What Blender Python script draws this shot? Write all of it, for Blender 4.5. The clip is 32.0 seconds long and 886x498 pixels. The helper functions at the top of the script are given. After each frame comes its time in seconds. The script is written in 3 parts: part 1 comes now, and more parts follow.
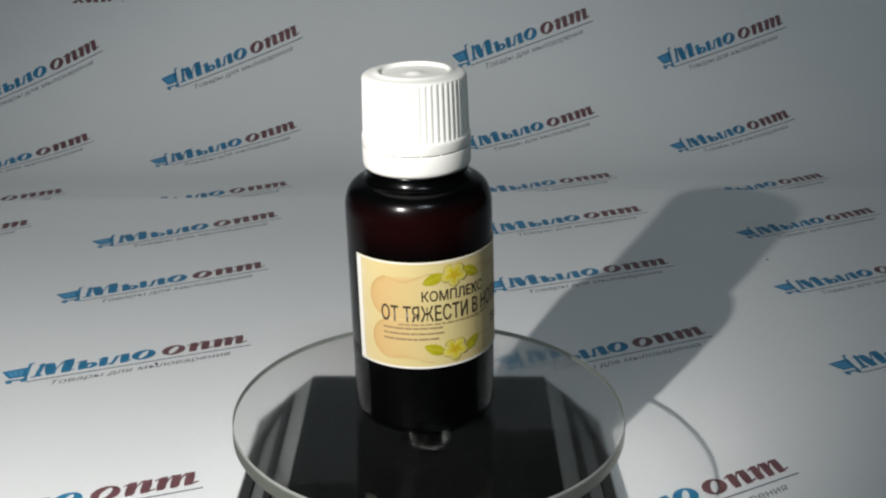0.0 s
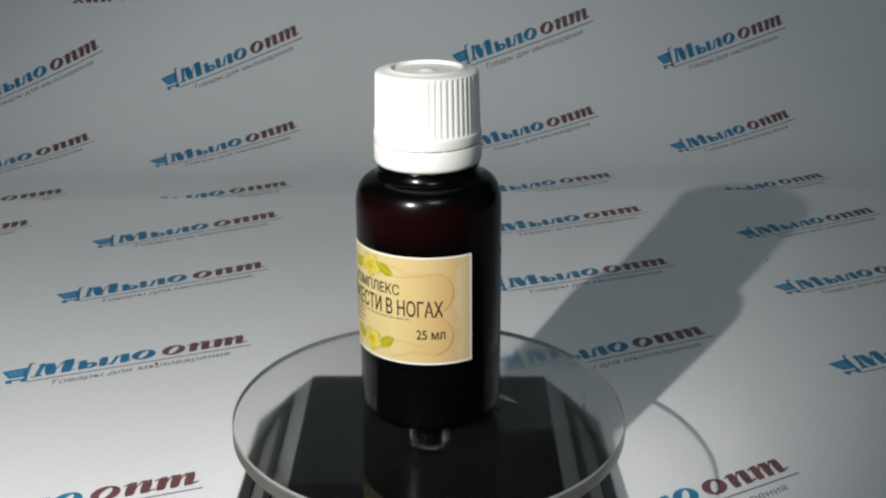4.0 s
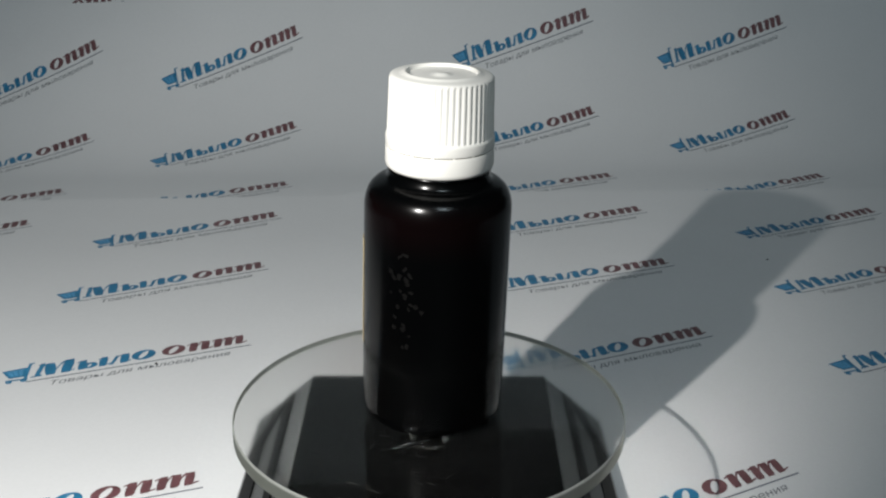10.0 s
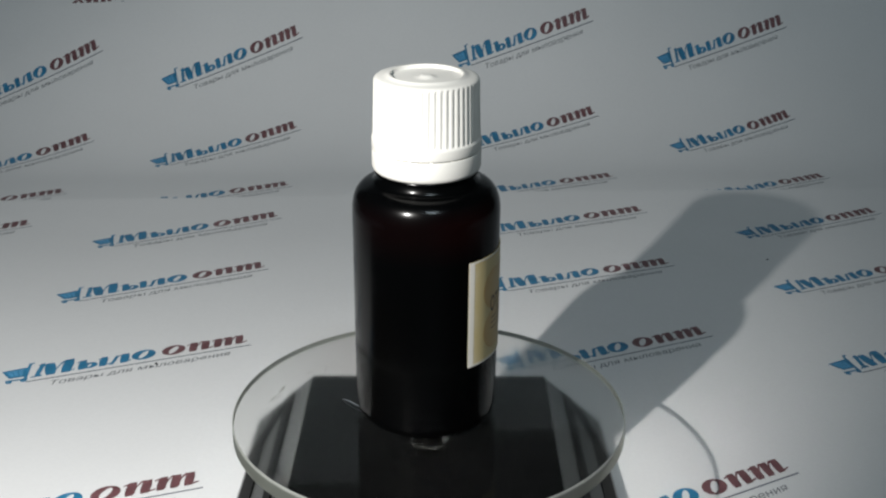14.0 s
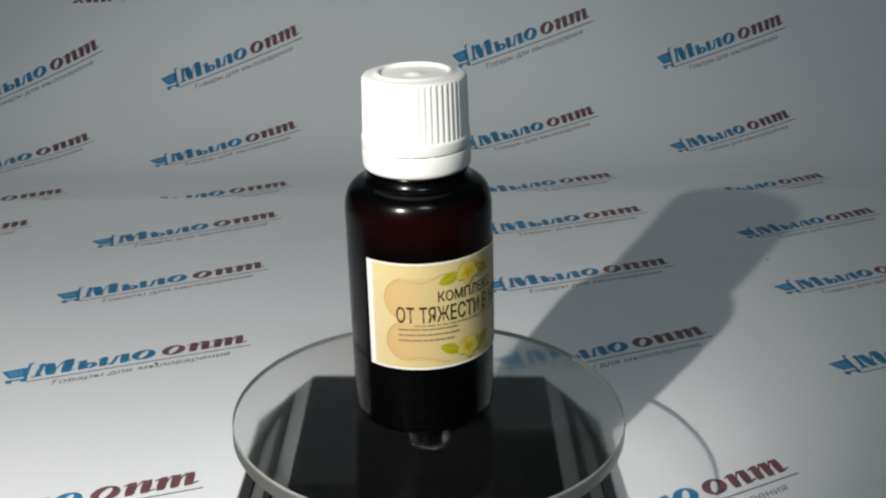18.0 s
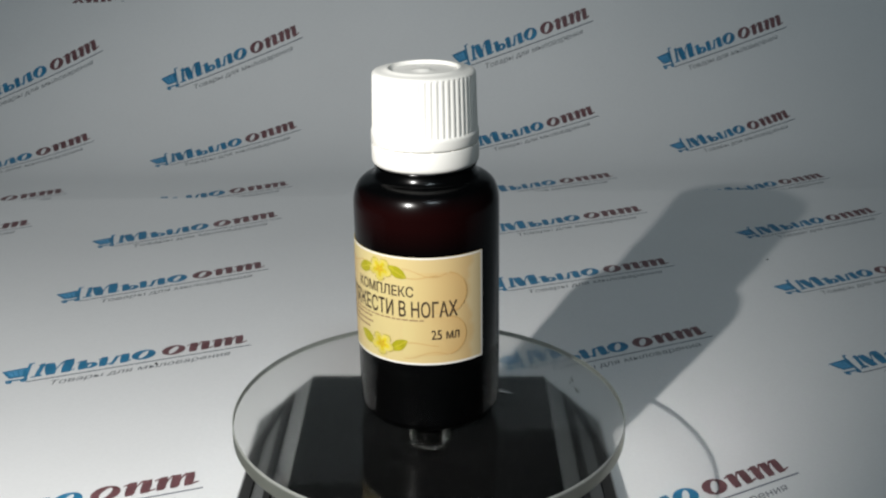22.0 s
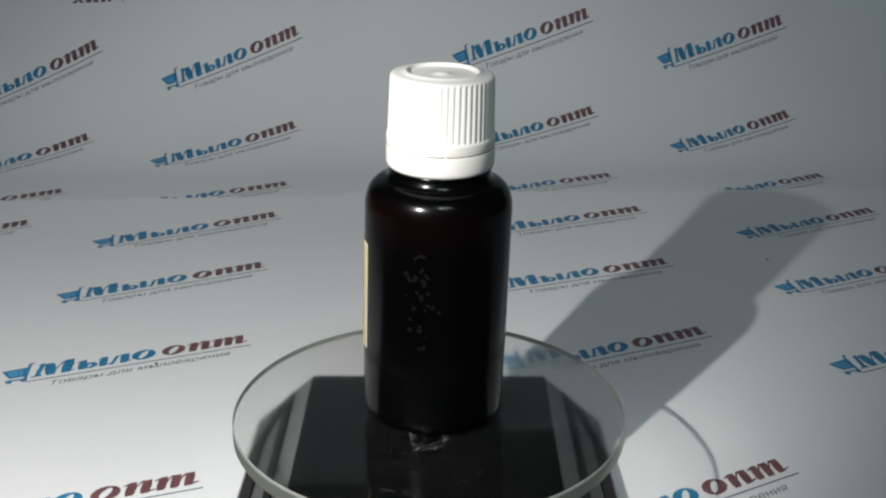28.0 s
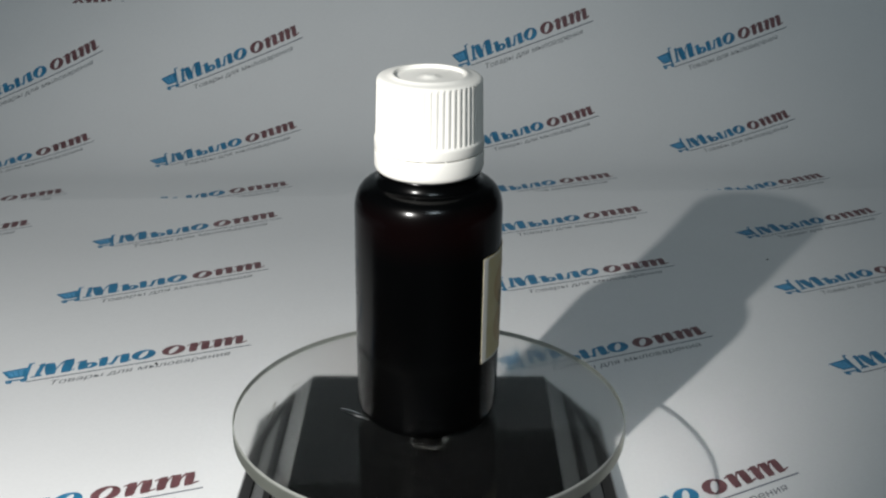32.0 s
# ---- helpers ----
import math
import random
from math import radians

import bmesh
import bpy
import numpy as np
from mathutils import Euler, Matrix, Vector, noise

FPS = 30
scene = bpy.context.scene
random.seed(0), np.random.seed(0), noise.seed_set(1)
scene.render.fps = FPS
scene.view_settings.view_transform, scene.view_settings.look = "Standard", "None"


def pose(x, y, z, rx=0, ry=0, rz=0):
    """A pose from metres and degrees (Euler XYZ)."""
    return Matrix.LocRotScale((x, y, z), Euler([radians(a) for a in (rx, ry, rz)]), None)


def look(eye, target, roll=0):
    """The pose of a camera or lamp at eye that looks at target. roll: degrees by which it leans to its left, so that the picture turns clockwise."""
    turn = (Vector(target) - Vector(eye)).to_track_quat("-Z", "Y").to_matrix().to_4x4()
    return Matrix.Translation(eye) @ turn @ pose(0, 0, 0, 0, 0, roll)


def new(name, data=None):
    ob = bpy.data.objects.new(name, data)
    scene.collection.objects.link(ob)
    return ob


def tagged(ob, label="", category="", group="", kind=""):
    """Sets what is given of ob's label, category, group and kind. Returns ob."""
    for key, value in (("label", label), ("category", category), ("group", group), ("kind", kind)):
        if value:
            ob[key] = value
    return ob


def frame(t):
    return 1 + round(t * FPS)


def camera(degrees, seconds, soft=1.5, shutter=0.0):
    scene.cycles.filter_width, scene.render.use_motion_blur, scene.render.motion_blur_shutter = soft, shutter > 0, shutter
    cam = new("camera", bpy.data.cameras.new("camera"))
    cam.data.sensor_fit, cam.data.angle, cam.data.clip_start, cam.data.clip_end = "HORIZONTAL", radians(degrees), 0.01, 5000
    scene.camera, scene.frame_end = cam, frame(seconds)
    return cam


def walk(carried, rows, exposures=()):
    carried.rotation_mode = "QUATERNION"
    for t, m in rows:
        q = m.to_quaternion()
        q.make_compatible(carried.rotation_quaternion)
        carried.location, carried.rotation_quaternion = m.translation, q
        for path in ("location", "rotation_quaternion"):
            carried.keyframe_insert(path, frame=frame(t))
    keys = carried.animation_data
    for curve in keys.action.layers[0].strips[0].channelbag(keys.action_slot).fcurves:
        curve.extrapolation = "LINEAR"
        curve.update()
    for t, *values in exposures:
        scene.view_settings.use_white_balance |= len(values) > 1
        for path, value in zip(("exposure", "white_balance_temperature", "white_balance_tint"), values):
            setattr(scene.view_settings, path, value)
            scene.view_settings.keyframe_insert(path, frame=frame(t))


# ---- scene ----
EYE = (0.0038, -0.245, 0.177)
cam = camera(41.67, 32.0, 2.25)
VIEW = look(EYE, (0.0038, -0.245 + math.cos(radians(21.5)), 0.177 - math.sin(radians(21.5))), 0.15)
walk(cam, [(0.0, VIEW), (32.0, VIEW)], [(0.0, 0.0), (3.0, -0.06), (6.0, -0.10), (8.0, -0.04), (10.0, 0.05), (14.0, 0.07), (17.0, 0.0), (25.0, 0.0), (28.0, 0.06), (32.0, 0.06)])

# ---- light ----
world = bpy.data.worlds.new("room_air")
scene.world = world
world.use_nodes = True
world.node_tree.nodes["Background"].inputs[0].default_value = (0.9, 0.95, 1.0, 1)
world.node_tree.nodes["Background"].inputs[1].default_value = 0.02


def lamp(name, kind, where, target, power, colour, size):
    data = bpy.data.lights.new(name, kind)
    data.energy, data.color = power, colour
    if kind == "SPOT":
        data.spot_size, data.spot_blend = radians(74.3), 0.725
    if kind == "AREA":
        data.shape, data.size, data.size_y = "RECTANGLE", size, 0.13
    else:
        data.shadow_soft_size = size
    ob = new(name, data)
    ob.matrix_world = look(where, target)
    return ob


LED = (-0.0909, -0.1615, 0.1970)
lamp("led_lamp", "SPOT", LED, (-0.0655, 0.0735, 0.0), 3.42, (1.0, 0.985, 0.955), 0.0017)
# unseen source of unknown kind: fills the shadows, gives the second highlight
lamp("fill_light", "AREA", (0.20, -1.0, 1.15), (0, 0.1, 0), 4.9, (0.81, 0.965, 1.04), 0.30)


# ---- materials ----
def material(name, colour, rough=0.5, metal=0.0, spec=0.5, grain=0.0, scale=200.0, stain=0.0, stain_scale=15.0, bump=0.0, transmission=0.0, ior=1.5, rough_var=0.0, coat=0.0):
    m = bpy.data.materials.new(name)
    m.use_nodes = True
    t = m.node_tree
    b = t.nodes["Principled BSDF"]
    b.inputs["Base Color"].default_value = (*colour, 1)
    b.inputs["Roughness"].default_value = rough
    b.inputs["Metallic"].default_value = metal
    b.inputs["Specular IOR Level"].default_value = spec
    b.inputs["Transmission Weight"].default_value = transmission
    b.inputs["IOR"].default_value = ior
    b.inputs["Coat Weight"].default_value = coat
    if not (grain or stain or bump or rough_var):
        return m
    where = t.nodes.new("ShaderNodeTexCoord")
    fine = t.nodes.new("ShaderNodeTexNoise")
    fine.inputs["Scale"].default_value, fine.inputs["Detail"].default_value = scale, 6
    broad = t.nodes.new("ShaderNodeTexNoise")
    broad.inputs["Scale"].default_value, broad.inputs["Detail"].default_value = stain_scale, 4
    for n in (fine, broad):
        t.links.new(where.outputs["Object"], n.inputs["Vector"])
    if grain or stain:
        last = None
        for n, amount in ((fine, grain), (broad, stain)):
            ramp = t.nodes.new("ShaderNodeMapRange")
            ramp.inputs["From Min"].default_value, ramp.inputs["From Max"].default_value = 0.3, 0.7
            ramp.inputs["To Min"].default_value, ramp.inputs["To Max"].default_value = 1 - amount, 1.0
            t.links.new(n.outputs["Fac"], ramp.inputs["Value"])
            mix = t.nodes.new("ShaderNodeMix")
            mix.data_type, mix.blend_type = "RGBA", "MULTIPLY"
            mix.inputs[0].default_value = 1.0
            if last is None:
                mix.inputs[6].default_value = (*colour, 1)
            else:
                t.links.new(last, mix.inputs[6])
            t.links.new(ramp.outputs["Result"], mix.inputs[7])
            last = mix.outputs[2]
        t.links.new(last, b.inputs["Base Color"])
    if rough_var:
        ramp = t.nodes.new("ShaderNodeMapRange")
        ramp.inputs["From Min"].default_value, ramp.inputs["From Max"].default_value = 0.42, 0.7
        ramp.inputs["To Min"].default_value, ramp.inputs["To Max"].default_value = rough, rough + rough_var
        t.links.new(broad.outputs["Fac"], ramp.inputs["Value"])
        t.links.new(ramp.outputs["Result"], b.inputs["Roughness"])
    if bump:
        bn = t.nodes.new("ShaderNodeBump")
        bn.inputs["Strength"].default_value, bn.inputs["Distance"].default_value = 1.0, bump
        t.links.new(fine.outputs["Fac"], bn.inputs["Height"])
        t.links.new(bn.outputs["Normal"], b.inputs["Normal"])
    return m


PAPER = material("printing_paper", (0.80, 0.80, 0.80), 0.55, spec=0.3, grain=0.03, scale=900, stain=0.04, stain_scale=14, bump=0.00002)
INK_BLUE = material("blue_ink", (0.034, 0.25, 0.46), 0.5, grain=0.3, scale=260, stain=0.2, stain_scale=90)
INK_SKY = material("light_blue_ink", (0.10, 0.36, 0.62), 0.5, grain=0.2, scale=260)
INK_RED = material("maroon_ink", (0.21, 0.088, 0.097), 0.5, grain=0.35, scale=260, stain=0.2, stain_scale=90)
INK_GREY = material("grey_ink", (0.15, 0.16, 0.18), 0.5, grain=0.2, scale=300)
INK_LINE = material("underline_ink", (0.085, 0.105, 0.15), 0.5, grain=0.2, scale=300)
TABLE = material("table_laminate", (0.030, 0.022, 0.017), 0.45, grain=0.2, scale=60, stain=0.2)
ROOM = material("room_paint", (0.20, 0.20, 0.20), 0.8, grain=0.05, scale=40, stain=0.1, stain_scale=2)
SLEEVE = material("cloudy_plastic", (0.50, 0.51, 0.50), 0.05, transmission=1.0, ior=1.5)
# pale plastic that stands in for bright glints of the clear sleeve
SLEEVE_GLINT = material("sleeve_glint_plastic", (0.40, 0.41, 0.39), 0.2, transmission=0.75, ior=1.5)
BLACK = material("black_gloss_plastic", (0.0012, 0.0012, 0.0013), 0.25, spec=0.08, grain=0.3, scale=300)
GREY_PLASTIC = material("grey_plastic", (0.090, 0.094, 0.093), 0.5, spec=0.3, grain=0.1, scale=600, bump=0.00001)
STRIPE = material("worn_black_stripe", (0.003, 0.0031, 0.0032), 0.45, spec=0.04, grain=0.4, scale=500, stain=0.4, stain_scale=90)
DARK_PLASTIC = material("dark_plastic", (0.008, 0.008, 0.009), 0.5, spec=0.2, grain=0.2, scale=400)
SILVER = material("silver_plastic", (0.26, 0.26, 0.26), 0.4, metal=0.2, grain=0.1, scale=500)
AMBER = material("amber_plastic", (0.0022, 0.0005, 0.0004), 0.15, spec=0.06, rough_var=0.08, stain_scale=220, coat=0.24)
AMBER.node_tree.nodes["Principled BSDF"].inputs["Coat Roughness"].default_value = 0.22


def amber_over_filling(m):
    """Over the dark filling's level, the red of light passing the clear amber wall is put into its colour; weaker on
    the far side from the label.
    """
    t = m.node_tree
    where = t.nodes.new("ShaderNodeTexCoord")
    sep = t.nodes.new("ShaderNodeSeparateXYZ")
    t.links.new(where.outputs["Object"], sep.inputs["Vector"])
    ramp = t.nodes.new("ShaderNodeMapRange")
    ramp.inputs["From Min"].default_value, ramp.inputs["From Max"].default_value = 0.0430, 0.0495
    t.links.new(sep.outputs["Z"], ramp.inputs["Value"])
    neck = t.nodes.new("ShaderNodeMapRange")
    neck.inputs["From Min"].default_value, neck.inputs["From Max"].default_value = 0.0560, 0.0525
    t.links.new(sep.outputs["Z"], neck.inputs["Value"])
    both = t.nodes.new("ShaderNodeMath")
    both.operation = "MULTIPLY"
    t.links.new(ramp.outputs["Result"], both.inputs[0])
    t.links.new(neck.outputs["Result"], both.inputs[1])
    far_side = t.nodes.new("ShaderNodeMapRange")
    far_side.inputs["From Min"].default_value, far_side.inputs["From Max"].default_value = 0.0080, -0.0120
    far_side.inputs["To Min"].default_value = 0.22
    t.links.new(sep.outputs["Y"], far_side.inputs["Value"])
    red_share = t.nodes.new("ShaderNodeMath")
    red_share.operation = "MULTIPLY"
    t.links.new(both.outputs[0], red_share.inputs[0])
    t.links.new(far_side.outputs["Result"], red_share.inputs[1])
    # base colour, and the red that stands in for transmitted light
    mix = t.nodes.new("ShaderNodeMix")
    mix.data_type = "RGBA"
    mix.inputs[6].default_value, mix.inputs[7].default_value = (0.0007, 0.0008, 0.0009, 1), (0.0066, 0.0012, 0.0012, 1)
    t.links.new(red_share.outputs[0], mix.inputs[0])
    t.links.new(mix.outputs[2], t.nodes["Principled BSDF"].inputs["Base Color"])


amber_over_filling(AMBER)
CAP = material("white_cap_plastic", (0.79, 0.775, 0.73), 0.42, spec=0.5, grain=0.03, scale=400)
RIDGE = material("polished_scratch", (0.95, 0.95, 0.95), 0.14, transmission=1.0, ior=1.7)
SCRATCH = material("scratched_glass", (0.016, 0.016, 0.016), 0.35)
SMUDGE = material("dried_smear", (0.0036, 0.0034, 0.0033), 0.40, spec=0.25, grain=0.6, scale=1500)
LABEL_PRINT = material("label_print_brown", (0.045, 0.029, 0.017), 0.5, grain=0.2, scale=900)
LABEL_FINE = material("label_fine_print", (0.27, 0.18, 0.09), 0.5)
LEAF = material("leaf_green_print", (0.40, 0.365, 0.004), 0.5, grain=0.2, scale=500, stain=0.25, stain_scale=300)
PETAL = material("petal_cream_print", (0.59, 0.49, 0.10), 0.5, grain=0.25, scale=500)
YOLK = material("petal_yellow_print", (0.57, 0.455, 0.018), 0.5, grain=0.25, scale=500)
VEIN = material("leaf_vein_print", (0.42, 0.36, 0.03), 0.5)
HEART = material("flower_centre_print", (0.46, 0.27, 0.015), 0.5)
STEM = material("olive_outline_print", (0.30, 0.24, 0.06), 0.5, grain=0.2, scale=500)
PEACH_LINE = material("peach_line_print", (0.46, 0.29, 0.105), 0.45)


def hazy_glass(name, colour, haze):
    """Clear glass with a haze of fine scratches: a share of what passes is scattered widely."""
    m = bpy.data.materials.new(name)
    m.use_nodes = True
    t = m.node_tree
    t.nodes.remove(t.nodes["Principled BSDF"])
    clear, dull, mix = t.nodes.new("ShaderNodeBsdfGlass"), t.nodes.new("ShaderNodeBsdfRefraction"), t.nodes.new("ShaderNodeMixShader")
    for node, rough in ((clear, 0.03), (dull, 0.13)):
        node.inputs["Color"].default_value, node.inputs["Roughness"].default_value, node.inputs["IOR"].default_value = (*colour, 1), rough, 1.51
    where, smear = t.nodes.new("ShaderNodeTexCoord"), t.nodes.new("ShaderNodeTexNoise")
    smear.inputs["Scale"].default_value, smear.inputs["Detail"].default_value = 60, 4
    ramp = t.nodes.new("ShaderNodeMapRange")
    ramp.inputs["From Min"].default_value, ramp.inputs["From Max"].default_value = 0.3, 0.7
    ramp.inputs["To Min"].default_value, ramp.inputs["To Max"].default_value = haze * 0.8, haze * 1.2
    t.links.new(where.outputs["Object"], smear.inputs["Vector"])
    t.links.new(smear.outputs["Fac"], ramp.inputs["Value"])
    t.links.new(ramp.outputs["Result"], mix.inputs[0])
    t.links.new(clear.outputs[0], mix.inputs[1])
    t.links.new(dull.outputs[0], mix.inputs[2])
    t.links.new(mix.outputs[0], t.nodes["Material Output"].inputs["Surface"])
    return m


def frosted(name, clear, pale, passing):
    """Ground glass: see-through in part, the rest scatters light back and lets it through."""
    m = bpy.data.materials.new(name)
    m.use_nodes = True
    t = m.node_tree
    t.nodes.remove(t.nodes["Principled BSDF"])
    glass, back, on = t.nodes.new("ShaderNodeBsdfGlass"), t.nodes.new("ShaderNodeBsdfDiffuse"), t.nodes.new("ShaderNodeBsdfTranslucent")
    glass.inputs["Color"].default_value, glass.inputs["Roughness"].default_value, glass.inputs["IOR"].default_value = (*clear, 1), 0.4, 1.5
    back.inputs[0].default_value, on.inputs[0].default_value = (*pale, 1), (*passing, 1)
    where, grain = t.nodes.new("ShaderNodeTexCoord"), t.nodes.new("ShaderNodeTexNoise")
    grain.inputs["Scale"].default_value, grain.inputs["Detail"].default_value = 300, 3
    ramp = t.nodes.new("ShaderNodeMapRange")
    ramp.inputs["To Min"].default_value, ramp.inputs["To Max"].default_value = 0.62, 0.90
    t.links.new(where.outputs["Object"], grain.inputs["Vector"])
    t.links.new(grain.outputs["Fac"], ramp.inputs["Value"])
    spread, mix = t.nodes.new("ShaderNodeMixShader"), t.nodes.new("ShaderNodeMixShader")
    spread.inputs[0].default_value = 0.6
    t.links.new(back.outputs[0], spread.inputs[1])
    t.links.new(on.outputs[0], spread.inputs[2])
    t.links.new(ramp.outputs["Result"], mix.inputs[0])
    t.links.new(glass.outputs[0], mix.inputs[1])
    t.links.new(spread.outputs[0], mix.inputs[2])
    t.links.new(mix.outputs[0], t.nodes["Material Output"].inputs["Surface"])
    return m


GLASS_EDGE = frosted("ground_glass_edge", (0.74, 0.77, 0.72), (0.29, 0.31, 0.275), (0.63, 0.645, 0.60))
ARRIS = frosted("polished_glass_corner", (0.93, 0.95, 0.92), (0.60, 0.62, 0.58), (0.76, 0.77, 0.74))
GLASS = hazy_glass("clear_glass", (1.0, 1.0, 0.995), 0.34)


def tinted_film(name, veil, tint):
    """A film on clear glass, for smears and for the pane's own dimming of light: mostly see-through, with a thin uneven
    pale veil.
    """
    m = bpy.data.materials.new(name)
    m.use_nodes = True
    t = m.node_tree
    t.nodes.remove(t.nodes["Principled BSDF"])
    out = t.nodes["Material Output"]
    clear, pale, mix = t.nodes.new("ShaderNodeBsdfTransparent"), t.nodes.new("ShaderNodeBsdfDiffuse"), t.nodes.new("ShaderNodeMixShader")
    clear.inputs[0].default_value = (*tint, 1)
    pale.inputs[0].default_value = (0.62, 0.64, 0.60, 1)
    where, stretch = t.nodes.new("ShaderNodeTexCoord"), t.nodes.new("ShaderNodeMapping")
    stretch.inputs["Scale"].default_value = (1.0, 2.4, 1.0)
    smear = t.nodes.new("ShaderNodeTexNoise")
    smear.inputs["Scale"].default_value, smear.inputs["Detail"].default_value, smear.inputs["Distortion"].default_value = 70, 5, 1.2
    ramp = t.nodes.new("ShaderNodeMapRange")
    ramp.inputs["From Min"].default_value, ramp.inputs["From Max"].default_value = 0.35, 0.75
    ramp.inputs["To Min"].default_value, ramp.inputs["To Max"].default_value = veil * 0.75, veil * 1.7
    t.links.new(where.outputs["Object"], stretch.inputs["Vector"])
    t.links.new(stretch.outputs["Vector"], smear.inputs["Vector"])
    t.links.new(smear.outputs["Fac"], ramp.inputs["Value"])
    t.links.new(ramp.outputs["Result"], mix.inputs[0])
    t.links.new(clear.outputs[0], mix.inputs[1])
    t.links.new(pale.outputs[0], mix.inputs[2])
    t.links.new(mix.outputs[0], out.inputs["Surface"])
    return m


# the pane's film: its tint stands in for light lost in the glass
PANE_TINT = tinted_film("tinted_film", 0.0030, (0.82, 0.823, 0.82))
SMEAR = tinted_film("dry_smear", 0.022, (0.70, 0.69, 0.64))


def label_material(name, wander, stops):
    """A print whose colour runs along it."""
    m = bpy.data.materials.new(name)
    m.use_nodes = True
    t = m.node_tree
    b = t.nodes["Principled BSDF"]
    b.inputs["Roughness"].default_value = 0.42
    uv = t.nodes.new("ShaderNodeUVMap")
    uv.uv_map = "UVMap"
    sep = t.nodes.new("ShaderNodeSeparateXYZ")
    t.links.new(uv.outputs["UV"], sep.inputs["Vector"])
    noise_tex = t.nodes.new("ShaderNodeTexNoise")
    noise_tex.inputs["Scale"].default_value = 5
    t.links.new(uv.outputs["UV"], noise_tex.inputs["Vector"])
    add = t.nodes.new("ShaderNodeMath")
    add.operation = "MULTIPLY_ADD"
    add.inputs[1].default_value = wander
    t.links.new(noise_tex.outputs["Fac"], add.inputs[0])
    t.links.new(sep.outputs["X"], add.inputs[2])
    ramp = t.nodes.new("ShaderNodeValToRGB")
    e = ramp.color_ramp.elements
    e[0].position, e[0].color = stops[0][0], (*stops[0][1], 1)
    e[1].position, e[1].color = min(1.0, stops[-1][0]), (*stops[-1][1], 1)
    for pos, col in stops[1:-1]:
        e.new(pos).color = (*col, 1)
    t.links.new(add.outputs[0], ramp.inputs["Fac"])
    t.links.new(ramp.outputs["Color"], b.inputs["Base Color"])
    return m


LABEL_PAPER = label_material("label_paper", 0.12, ((0.0, (0.632, 0.586, 0.493)), (0.12, (0.558, 0.455, 0.232)), (0.25, (0.535, 0.425, 0.200)), (0.50, (0.535, 0.444, 0.200)), (0.78, (0.520, 0.400, 0.188)), (0.97, (0.515, 0.360, 0.170)), (1.06, (0.539, 0.428, 0.242))))
PEACH = label_material("peach_print", 0.1, ((0.05, (0.535, 0.440, 0.200)), (0.55, (0.515, 0.375, 0.165)), (1.0, (0.510, 0.335, 0.140))))
LABEL_EDGE = material("label_white_edge", (0.70, 0.672, 0.62), 0.45)


# ---- mesh helpers ----
def part(name, bm, mat, parent=None, label="", smooth=False):
    me = bpy.data.meshes.new(name)
    bmesh.ops.recalc_face_normals(bm, faces=bm.faces)
    bm.to_mesh(me)
    bm.free()
    me.materials.append(mat)
    if smooth:
        for p in me.polygons:
            p.use_smooth = True
    ob = new(name, me)
    if parent is not None:
        ob.parent = parent
    if label:
        ob["label"] = label
    return ob


def surface(name, verts, faces, mat, parent=None, label="", smooth=False):
    """One mesh from vertices and faces that were worked out, with their order kept."""
    me = bpy.data.meshes.new(name)
    me.from_pydata(verts, [], faces)
    me.materials.append(mat)
    if smooth:
        for p in me.polygons:
            p.use_smooth = True
    ob = new(name, me)
    if parent is not None:
        ob.parent = parent
    if label:
        ob["label"] = label
    return ob


def lathe(profile, n=96, radius=None):
    """A closed surface turned round z; profile of (r, z) from the axis to the axis. radius(angle, r, z) may shape it."""
    bm = bmesh.new()
    rings = []
    for r, z in profile:
        if r < 1e-7:
            rings.append([bm.verts.new((0, 0, z))])
            continue
        ring = []
        for i in range(n):
            a = 2 * math.pi * i / n
            q = radius(a, r, z) if radius else r
            ring.append(bm.verts.new((q * math.cos(a), q * math.sin(a), z)))
        rings.append(ring)
    for p, q in zip(rings, rings[1:]):
        for i in range(n):
            j = (i + 1) % n
            if len(p) == 1 and len(q) > 1:
                bm.faces.new((p[0], q[i], q[j]))
            elif len(q) == 1 and len(p) > 1:
                bm.faces.new((p[i], p[j], q[0]))
            elif len(p) > 1:
                bm.faces.new((p[i], p[j], q[j], q[i]))
    return bm


def tube(profile, n=128):
    """A ring turned round z from a closed profile of (r, z)."""
    return lathe(profile + profile[:1], n)


def arc(cx, cz, r, a0, a1, n=6):
    return [(cx + r * math.cos(radians(a0 + (a1 - a0) * i / n)), cz + r * math.sin(radians(a0 + (a1 - a0) * i / n))) for i in range(n + 1)]


def prism(outline, z0, z1, bevel=0.0):
    bm = bmesh.new()
    low = [bm.verts.new((x, y, z0)) for x, y in outline]
    high = [bm.verts.new((x, y, z1)) for x, y in outline]
    bm.faces.new(low[::-1])
    bm.faces.new(high)
    n = len(outline)
    for i in range(n):
        bm.faces.new((low[i], low[(i + 1) % n], high[(i + 1) % n], high[i]))
    if bevel:
        bmesh.ops.bevel(bm, geom=list(bm.edges), offset=bevel, segments=2, affect="EDGES")
    return bm


def slab(x0, x1, y0, y1, z0, z1, bevel=0.0):
    return prism([(x0, y0), (x1, y0), (x1, y1), (x0, y1)], z0, z1, bevel)


